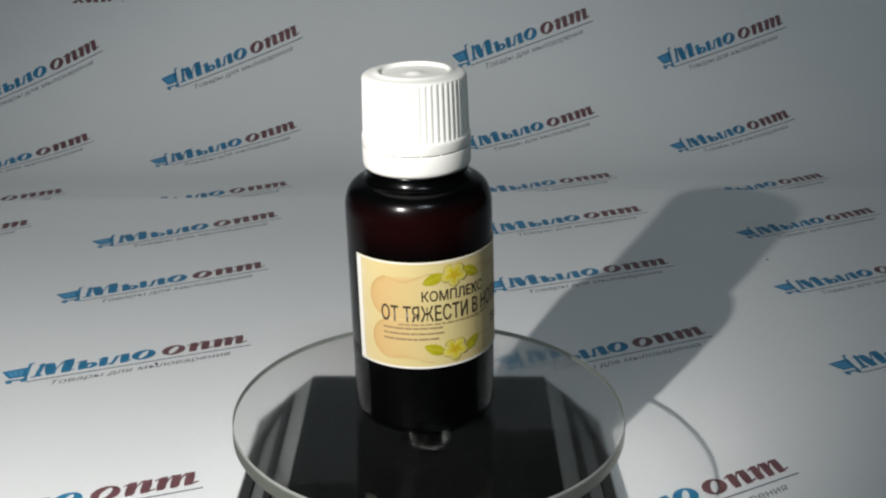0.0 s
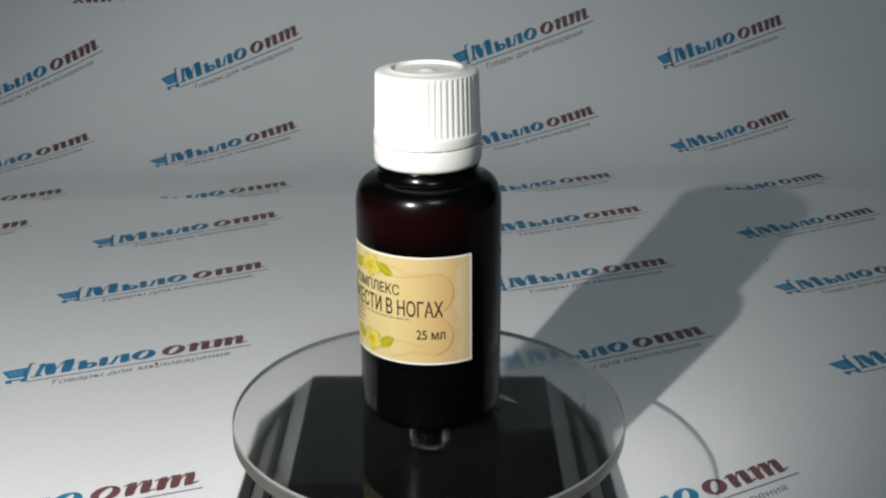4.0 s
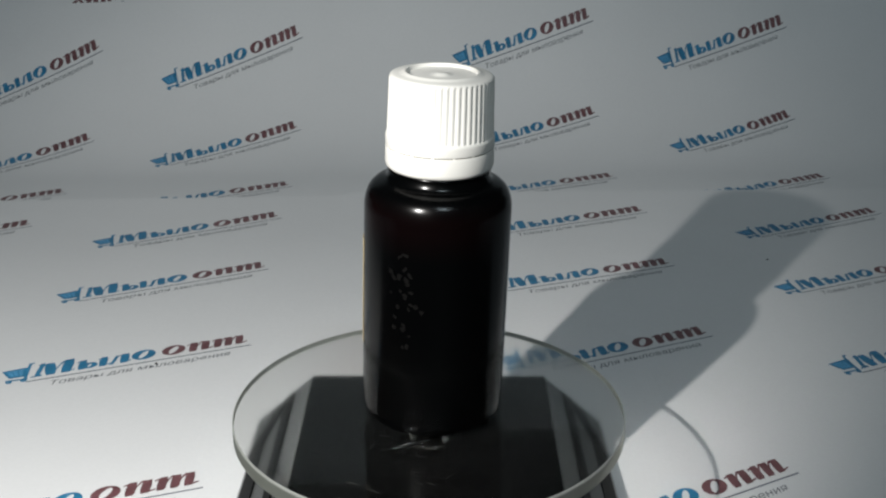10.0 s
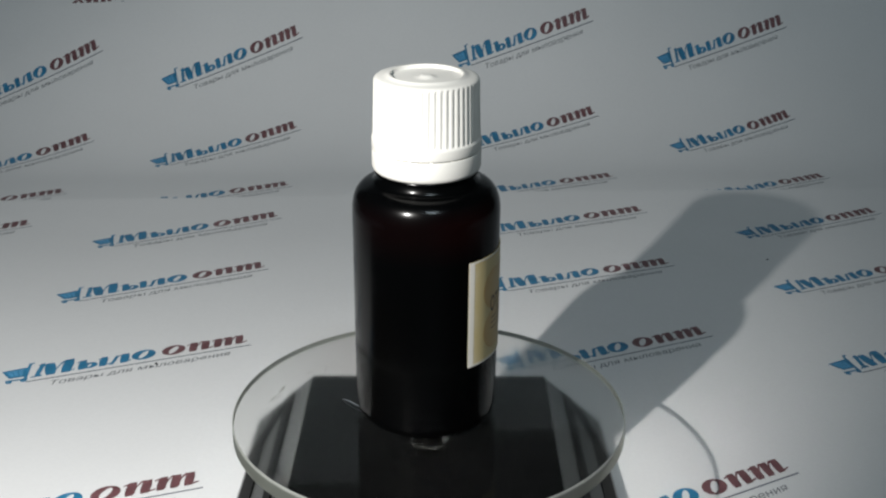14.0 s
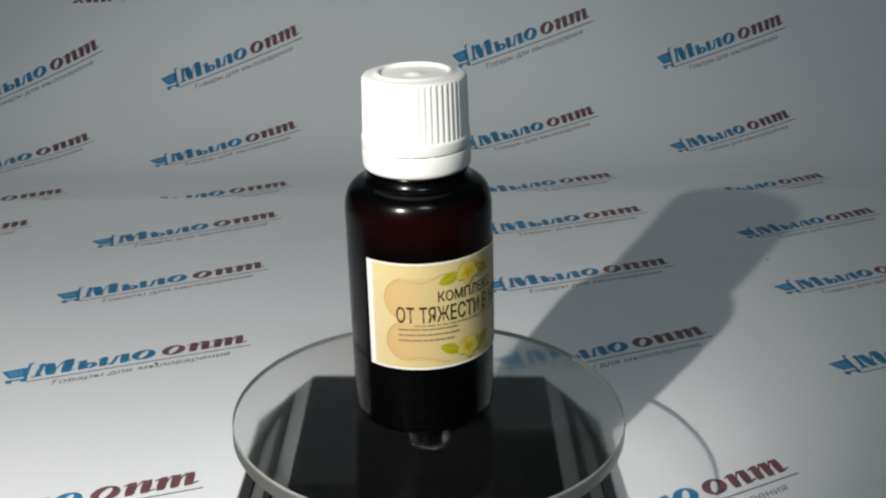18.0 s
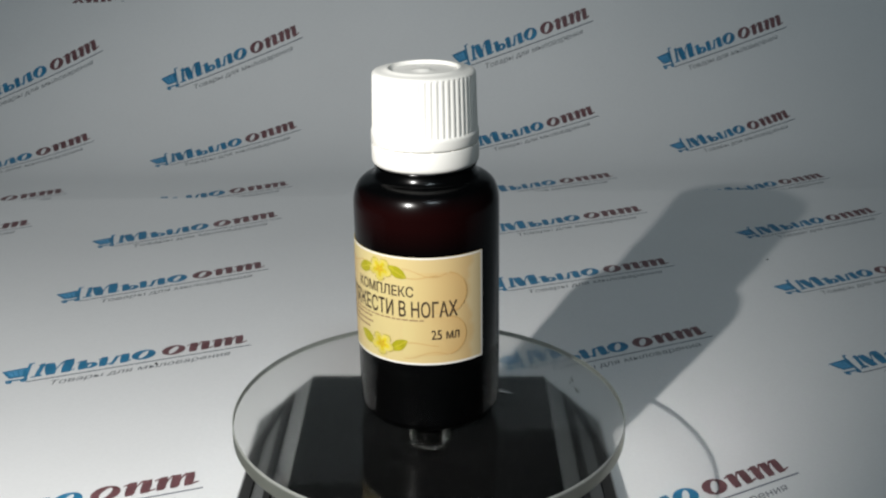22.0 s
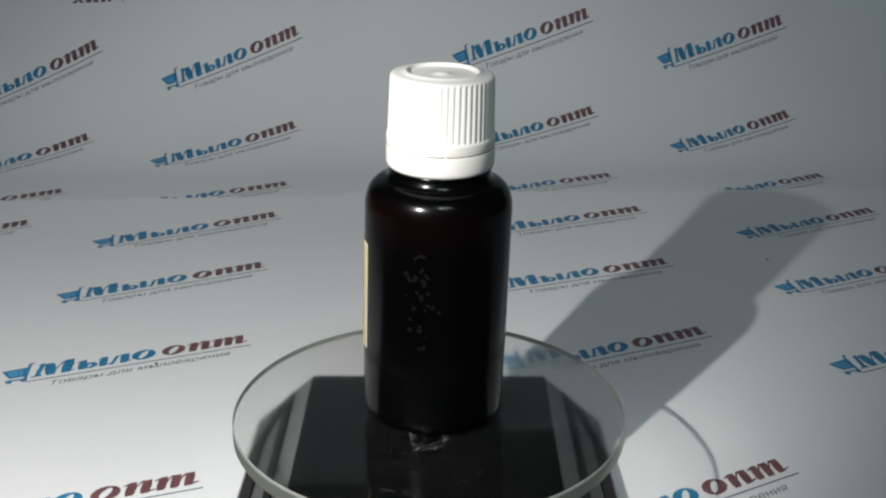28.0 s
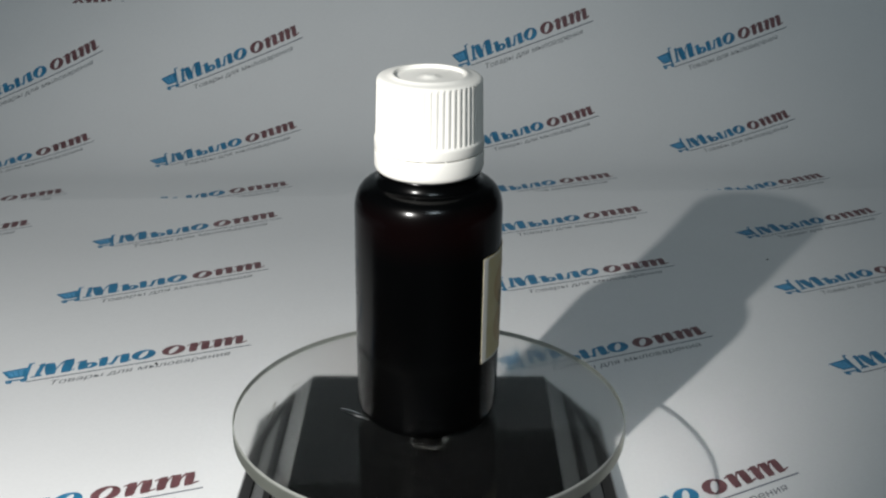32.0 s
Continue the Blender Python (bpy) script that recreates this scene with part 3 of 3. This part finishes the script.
    pane = surface("pane", [(x, y, 0) for x, y in circle] + [(x, y, -DISC_T) for x, y in circle], [tuple(range(n)), tuple(range(2 * n - 1, n - 1, -1))], GLASS, disc)
    pane.visible_shadow = False
    # added film: the pane casts no shadow, so its dimming is tinted here
    surface("dimming_film", [(x, y, 0.00002) for x, y in circle], [tuple(range(n))], PANE_TINT, disc, "added film that holds the dimming of the glass as a tint, with faint wiping smears")
    low = -0.0017

    def shell(name, outline, mat, label):
        verts = [(q * math.cos(2 * math.pi * i / n), q * math.sin(2 * math.pi * i / n), z) for q, z in outline for i in range(n)]
        faces = [(k * n + i, k * n + (i + 1) % n, (k + 1) * n + (i + 1) % n, (k + 1) * n + i) for k in range(len(outline) - 1) for i in range(n)]
        ob = surface(name, verts, faces, mat, disc, label, True)
        ob.data.set_sharp_from_angle(angle=radians(40))
        return ob

    edge = shell("edge", [(r, -DISC_T), (DISC_R, -DISC_T + 0.0003), (DISC_R, low)], GLASS_EDGE, "ground greenish glass edge")
    edge.visible_shadow = False
    shell("upper_edge", [(DISC_R, low), (DISC_R, -0.0007)], GLASS_EDGE, "ground greenish glass edge")
    shell("arris", [(DISC_R, -0.0007), (DISC_R, -0.0003), (r, 0)], ARRIS, "dark polished corner of the glass")
    for x0, y0, x1, y1, wide in ((19.4, 33.2, 21.9, 30.6, 0.42), (20.6, 31.0, 21.6, 29.4, 0.3), (22.9, 29.4, 25.1, 27.0, 0.5), (24.4, 28.6, 25.6, 26.6, 0.25), (28.8, 19.9, 30.0, 18.2, 0.35), (29.4, 18.4, 29.9, 17.0, 0.25),
                                 (7.4, 33.4, 8.7, 31.8, 0.3), (9.6, 33.0, 10.6, 31.4, 0.22), (13.6, 17.4, 15.6, 15.4, 0.22), (6.4, 22.4, 8.4, 21.0, 0.22)):
        d = math.hypot(x1 - x0, y1 - y0)
        ox, oy = -(y1 - y0) / d * wide / 2, (x1 - x0) / d * wide / 2
        rows = [(x0 + (x1 - x0) * f, y0 + (y1 - y0) * f, 0.2 + math.sin(math.pi * f) * (1 if i % 2 else 0.7)) for i, f in enumerate([k / 6 for k in range(7)])]
        surface("smear", [((x + e * ox * g) / 1000, (y + e * oy * g) / 1000, 0.00003) for x, y, g in rows for e in (1, -1)], [(2 * i, 2 * i + 1, 2 * i + 3, 2 * i + 2) for i in range(6)], SMEAR, disc, "short dry wiping smear")
    for x0, y0, x1, y1, wide in ((27.8, 15.3, 30.5, 13.8, 0.16), (4.0, 14.6, 6.8, 14.5, 0.14), (12.1, 11.5, 14.5, 10.2, 0.12), (16.3, 13.4, 17.6, 15.4, 0.12), (2.5, 30.3, 4.6, 31.6, 0.14)):
        d = math.hypot(x1 - x0, y1 - y0)
        ox, oy = -(y1 - y0) / d * wide / 2, (x1 - x0) / d * wide / 2
        surface("scratch", [(x / 1000, y / 1000, 0.00003) for x, y in ((x0 + ox, y0 + oy), (x0 - ox, y0 - oy), (x1 - ox, y1 - oy), (x1 + ox, y1 + oy))], [(0, 1, 2, 3)], SCRATCH, disc, "faint pale scratch")
    # one deep polished scratch, a low rounded ridge tapering at both ends
    rows, half = [], 0.0050
    for i in range(17):
        f = -1 + 2 * i / 16
        w = 0.00075 * (1 - f * f) ** 0.7 + 0.00002
        rows.append([(f * half, w * math.cos(math.pi * k / 8), w * 0.8 * math.sin(math.pi * k / 8) + 0.00001) for k in range(9)])
    ridge = surface("scratch", [p for row in rows for p in row], [(9 * i + k, 9 * (i + 1) + k, 9 * (i + 1) + k + 1, 9 * i + k + 1) for i in range(16) for k in range(8)], RIDGE, disc, "deep polished scratch", True)
    ridge.matrix_basis = pose(0.00814, 0.01584, 0, 0, 0, 193.4)
    return disc


disc = build_turntable()

# ---- bottle ----
BODY_R = 0.0164


def build_bottle():
    bottle = tagged(new("bottle"), "dark amber bottle with white cap and cream floral label, on glass", "bottle")
    body = [(0, 0.0010), (0.009, 0.0006), (0.0118, 0.0)] + arc(BODY_R - 0.0036, 0.0036, 0.0036, -90, 0, 8) + [(BODY_R, 0.030), (BODY_R, 0.0510)]
    body += [(0.01636, 0.0519), (0.01622, 0.0529), (0.01595, 0.0540), (0.01555, 0.0550), (0.0150, 0.0558), (0.0143, 0.05645), (0.0135, 0.0569), (0.0127, 0.0572), (0.0122, 0.05735)]
    body += [(0.0117, 0.0577), (0.0113, 0.0583), (0.0110, 0.0593), (0.0108, 0.0612), (0.0095, 0.0616), (0, 0.0616)]
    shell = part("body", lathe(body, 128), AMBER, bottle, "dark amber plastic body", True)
    shell.data.set_sharp_from_angle(angle=radians(60))
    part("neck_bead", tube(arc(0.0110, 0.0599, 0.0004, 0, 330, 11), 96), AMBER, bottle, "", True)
    # cap
    ribs = 54

    def ribbed(a, r, z):
        if 0.0679 < z < 0.0800:
            w = math.cos(a * ribs)
            return r + 0.00017 * max(-0.9, min(0.35, w * 1.3))
        return r

    profile = [(0, 0.0650), (0.0112, 0.0650), (0.0118, 0.0652), (0.0119, 0.0656), (0.0119, 0.0671), (0.01185, 0.0675), (0.0116, 0.0678), (0.01158, 0.0680), (0.01124, 0.0796), (0.01122, 0.0799)]
    profile += [(0.01115, 0.0802), (0.0109, 0.08045), (0.0104, 0.0806), (0.0096, 0.0807), (0.0087, 0.08085), (0.0083, 0.0811), (0.0080, 0.0812), (0.0077, 0.0811)]
    profile += [(0.0075, 0.0806), (0.0073, 0.0804), (0.0030, 0.0803), (0.0018, 0.0804), (0.0013, 0.0807), (0.0007, 0.0808), (0, 0.0808)]
    cap = part("cap", lathe(profile, 432, ribbed), CAP, bottle, "white ribbed screw cap", True)
    cap.data.set_sharp_from_angle(angle=radians(40))
    band = part("tamper_band", tube([(0.0102, 0.0602), (0.0113, 0.0602), (0.0117, 0.0606), (0.0119, 0.0613), (0.0119, 0.0645), (0.0118, 0.0649), (0.0102, 0.0649)], 160), CAP, cap, "white tamper band", True)
    band.data.set_sharp_from_angle(angle=radians(50))
    for i in range(16):
        a = 2 * math.pi * i / 16
        bridge = part("bridge", slab(-0.00025, 0.00025, -0.0004, 0.0004, 0.0647, 0.0651), CAP, cap)
        bridge.matrix_basis = pose(0.0112 * math.cos(a), 0.0112 * math.sin(a), 0, 0, 0, math.degrees(a) + 90)
    return bottle


bottle = build_bottle()

# ---- label on the bottle ----
LAB_R, LAB_LOW, LAB_HIGH, LAB_HALF = BODY_R + 0.00008, 0.0179, 0.0432, 0.0240


def wrap(x, y, n):
    """A place on the label: x along it from its middle, y down from its upper edge, in millimetres; n over its face."""
    a = -math.pi / 2 + x / 1000 / LAB_R
    r = LAB_R + n
    return (r * math.cos(a), r * math.sin(a), LAB_HIGH - y / 1000)


def build_label(bottle):
    nx, ny = 72, 4
    w, h = LAB_HALF * 1000, (LAB_HIGH - LAB_LOW) * 1000
    verts, faces = [], []
    for n in (0.0, 0.0001):
        for j in range(ny + 1):
            for i in range(nx + 1):
                verts.append(wrap(-w + 2 * w * i / nx, h - h * j / ny, n))
    k, top = nx + 1, (nx + 1) * (ny + 1)
    for j in range(ny):
        for i in range(nx):
            a = j * k + i
            faces.append((a, a + k, a + k + 1, a + 1))
            faces.append((top + a, top + a + 1, top + a + k + 1, top + a + k))
    rim = [i for i in range(nx + 1)] + [j * k + nx for j in range(1, ny + 1)] + [ny * k + i for i in range(nx - 1, -1, -1)] + [j * k for j in range(ny - 1, 0, -1)]
    for a, b in zip(rim, rim[1:] + rim[:1]):
        faces.append((a, b, b + top, a + top))
    label = surface("label", verts, faces, LABEL_PAPER, bottle, "cream and peach paper label with yellow flowers and brown lettering", True)
    label.data.set_sharp_from_angle(angle=radians(40))
    uv = label.data.uv_layers.new(name="UVMap")
    for loop in label.data.loops:
        q = loop.vertex_index % top
        uv.data[loop.index].uv = ((q % k) / nx, (q // k) / ny)

    def put(name, shape, mat, n, text=""):
        pts, fs = shape
        return surface(name, [wrap(x, y, n + 0.0000006 * (up[0] if up else 0)) for x, y, *up in pts], fs, mat, label, text, True)

    def blob(cx, cy, rx, ry, turn=0.0, n=22, wave=0.0, lobes=3, start=0.0):
        pts = [(cx, cy)]
        c, s = math.cos(radians(turn)), math.sin(radians(turn))
        steps = 4
        for q in range(1, steps + 1):
            for i in range(n):
                a = 2 * math.pi * i / n
                g = (1 + wave * math.sin(lobes * a + start)) * q / steps
                x, y = rx * g * math.cos(a), ry * g * math.sin(a)
                pts.append((cx + x * c - y * s, cy + x * s + y * c))
        fs = [(0, 1 + i, 1 + (i + 1) % n) for i in range(n)]
        for q in range(steps - 1):
            for i in range(n):
                j = (i + 1) % n
                fs.append((1 + q * n + i, 1 + (q + 1) * n + i, 1 + (q + 1) * n + j, 1 + q * n + j))
        return pts, fs

    def line(points, width):
        pts, fs = [], []
        for i, (x, y) in enumerate(points):
            x2, y2 = points[min(i + 1, len(points) - 1)]
            x1, y1 = points[max(i - 1, 0)]
            d = math.hypot(x2 - x1, y2 - y1)
            ox, oy = -(y2 - y1) / d * width / 2, (x2 - x1) / d * width / 2
            pts += [(x + ox, y + oy), (x - ox, y - oy)]
            if i:
                k2 = 2 * i
                fs.append((k2 - 2, k2 - 1, k2 + 1, k2))
        return pts, fs

    def written(body, x, y, height, width):
        p, f = text_shape(body, height, 0, width, 0.012)
        return [(x + a, y - b) for a, b in p], f

    # clouds of peach at both ends, with wavy outlines
    for side in (-1, 1):
        pts, fs, us = [], [], []
        cols = 8
        for cy, r in ((8.3, 4.9), (18.3, 4.7)):
            first = len(pts)
            for q in range(25):
                y = cy - r + 2 * r * q / 24
                out = 14.6 + (r * r - (y - cy) ** 2) ** 0.5 if abs(y - cy) < r else 14.6
                for c in range(cols + 1):
                    pts.append((side * (5.0 + (out - 5.0) * c / cols), y))
                    us.append(c / cols)
            for q in range(24):
                for c in range(cols):
                    b0 = first + q * (cols + 1) + c
                    fs.append((b0, b0 + 1, b0 + cols + 2, b0 + cols + 1))
        swirl = put("swirl", (pts, fs), PEACH, 0.00014, "peach cloud with a lobed outline")
        layer = swirl.data.uv_layers.new(name="UVMap")
        for loop in swirl.data.loops:
            layer.data[loop.index].uv = (us[loop.vertex_index], 0.5)
        rims = []
        for cy, r in ((8.3, 4.9), (18.3, 4.7)):
            for wide, out in ((0.26, 0.0),):
                rims.append(line([(side * (14.6 + (r + out) * math.cos(a)), cy + (r + out * 0.6) * math.sin(a)) for a in [radians(-80 + 160 * i / 24) for i in range(25)]], wide))
        rims.append(line([(side * (15 - i * 0.7), 3.6 + 0.9 * math.sin(i * 0.35)) for i in range(15)], 0.16))
        rims.append(line([(side * (15 - i * 0.7), 23.0 - 0.8 * math.sin(i * 0.35)) for i in range(15)], 0.16))
        put("swirl_line", joined(rims), PEACH_LINE, 0.00018)
    margins = [(-w + 0.02, -w + 1.5, 0.02, h - 0.02), (w - 0.5, w - 0.02, 0.02, h - 0.02)]
    margins += [(-w + 1.5 + i * 2.0, -w + 1.5 + min((i + 1) * 2.0, 2 * w - 2.0), lo, hi) for lo, hi in ((0.02, 0.4), (h - 0.5, h - 0.02)) for i in range(24) if i * 2.0 < 2 * w - 2.0]
    put("white_margin", joined([quad((x0, hi), (x1, hi), (x1, lo), (x0, lo), 4) for x0, x1, lo, hi in margins]), LABEL_EDGE, 0.00013)
    # flowers between leaves
    def leaf(cx, cy, length, width, turn):
        """A pointed leaf with a paler vein."""
        c, d = math.cos(radians(turn)), math.sin(radians(turn))
        rows = [(-1 + i / 6, 0.95 * max(0.02, math.sin(math.pi * i / 12)) ** 0.75) for i in range(13)]
        pts = [(cx + f * length * c - e * g * width * d, cy + f * length * d + e * g * width * c) for f, g in rows for e in (-1, 0, 1)]
        fs = [(3 * i + k, 3 * i + k + 1, 3 * i + k + 4, 3 * i + k + 3) for i in range(12) for k in (0, 1)]
        blade = put("leaf", (pts, fs), LEAF, 0.00018)
        vein, vf = line([(cx + f * length * c, cy + f * length * d) for f in (-0.85, -0.3, 0.3, 0.85)], 0.22)
        surface("vein", [wrap(x, y, 0.0002) for x, y in vein], vf, VEIN, blade)

    for cy, up in ((3.5, 1), (21.3, -1)):
        leaf(-5.0, cy + 0.5 * up, 2.6, 1.35, -22 * up)
        leaf(3.9, cy + (0.1 if up > 0 else 0.0) - 0.4 * (up < 0), 2.5, 1.3, 28 if up > 0 else -32)
        spokes = [radians(18 + 72 * i) for i in range(5)]
        flower = put("flower", joined([blob(-0.4 + 1.75 * math.cos(a), cy + 1.5 * math.sin(a), 1.45, 1.1, math.degrees(a), 16, 0.05, 2) for a in spokes]), PETAL, 0.00022, "cream and yellow flower")
        rims = [line([(-0.4 + 1.75 * math.cos(a) + 1.4 * math.cos(a + b), cy + 1.5 * math.sin(a) + 1.15 * math.sin(a + b)) for b in [radians(-70 + 20 * i) for i in range(8)]], 0.12) for a in spokes]
        pts, fs = joined(rims)
        surface("petal_rim", [wrap(x, y, 0.00024 + 0.0000006 * up) for x, y, up in pts], fs, STEM, flower)
        glow = joined([blob(-0.4 + 0.95 * math.cos(a), cy + 0.8 * math.sin(a), 1.15, 0.55, math.degrees(a), 14) for a in spokes])
        surface("petal_base", [wrap(x, y, 0.00023 + 0.0000006 * up) for x, y, up in glow[0]], glow[1], YOLK, flower)
        hearts = joined([blob(-0.4 + 0.7 * math.cos(a), cy + 0.6 * math.sin(a), 0.5, 0.2, math.degrees(a), 10) for a in spokes])
        surface("flower_centre", [wrap(x, y, 0.00026 + 0.0000006 * up) for x, y, up in hearts[0]], hearts[1], HEART, flower)
        put("stem", line([(5.6 + 0.9 * i, cy + up * (1.2 - 0.05 * i + 0.25 * math.sin(i * 0.6))) for i in range(9)], 0.2), PEACH_LINE, 0.00018)
    # writing
    put("heading", written("КОМПЛЕКС", -7.7, 9.1, 2.4, 15.3), LABEL_PRINT, 0.0002, "brown lettering")
    put("title", written("ОТ ТЯЖЕСТИ В НОГАХ", -16.9, 13.8, 3.65, 34.1), LABEL_PRINT, 0.0002, "tall brown lettering")
    put("volume", written("25 мл", 11.3, 19.1, 2.3, 6.3), LABEL_PRINT, 0.0002, "brown lettering")
    bars = []
    for i, (x0, x1) in enumerate(((-16.5, -3.3), (-16.5, -3.0), (-16.5, -4.2))):
        x = x0
        rnd = random.Random(i)
        while x < x1 - 0.5:
            wd = min(rnd.uniform(0.9, 2.6), x1 - x)
            bars.append(quad((x, 15.7 + 1.3 * i), (x + wd, 15.7 + 1.3 * i), (x + wd, 15.25 + 1.3 * i), (x, 15.25 + 1.3 * i), 2))
            x += wd + 0.2
    put("fine_print", joined(bars), LABEL_FINE, 0.0002, "rows of small unreadable print")
    bars = []
    x, rnd = -13.0, random.Random(7)
    while x < 9.5:
        wd = rnd.uniform(0.8, 2.2)
        bars.append(quad((x, 14.75), (x + wd, 14.75), (x + wd, 14.4), (x, 14.4), 2))
        x += wd + 0.3
    put("small_print", joined(bars), LABEL_FINE, 0.0002, "row of small unreadable print")


build_label(bottle)


def build_smudges(bottle):
    """Dull finger marks on the side of the bottle away from the label."""
    rnd = random.Random(5)
    pts, faces = [], []
    for k in range(26):
        a0, h0 = math.pi / 180 * (-90 + rnd.gauss(139, 9)), rnd.uniform(0.022, 0.045)
        w, h, turn = rnd.uniform(0.0003, 0.0009), rnd.uniform(0.0003, 0.0007), rnd.uniform(0, 3)
        first = len(pts)
        for i in range(9):
            b = 2 * math.pi * i / 9
            g = rnd.uniform(0.6, 1.2)
            x, z = w * g * math.cos(b), h * g * math.sin(b)
            x, z = x * math.cos(turn) - z * math.sin(turn), x * math.sin(turn) + z * math.cos(turn)
            pts.append(((BODY_R + 0.00004) * math.cos(a0 + x / BODY_R), (BODY_R + 0.00004) * math.sin(a0 + x / BODY_R), h0 + z))
        faces.append(tuple(range(first, first + 9)))
    tagged(surface("smudge", pts, faces, SMUDGE, bottle, "dull finger marks"), kind="stuff")


build_smudges(bottle)


# ---- what turns ----
TURN_START, TURN_RATE = 28.2, -19.30
LEAN, LEAN_WAY, SEAT, AXIS = 1.64, 162.7, (-0.00037, 0.00104), (0.00058, 0.00028)


def motions():
    rows_disc, rows_bottle = [], []
    a = radians(LEAN_WAY)
    tilt = Matrix.Rotation(radians(LEAN), 4, Vector((-math.sin(a), math.cos(a), 0)))
    seat = Matrix.Translation((*SEAT, 0.00040)) @ tilt
    for i in range(33):
        spin = Matrix.Rotation(radians(TURN_START + TURN_RATE * i), 4, "Z")
        rows_disc.append((float(i), Matrix.Translation((*AXIS, DISC_TOP)) @ spin))
        rows_bottle.append((float(i), Matrix.Translation((*AXIS, DISC_TOP)) @ spin @ seat))
    walk(disc, rows_disc)
    walk(bottle, rows_bottle)


motions()
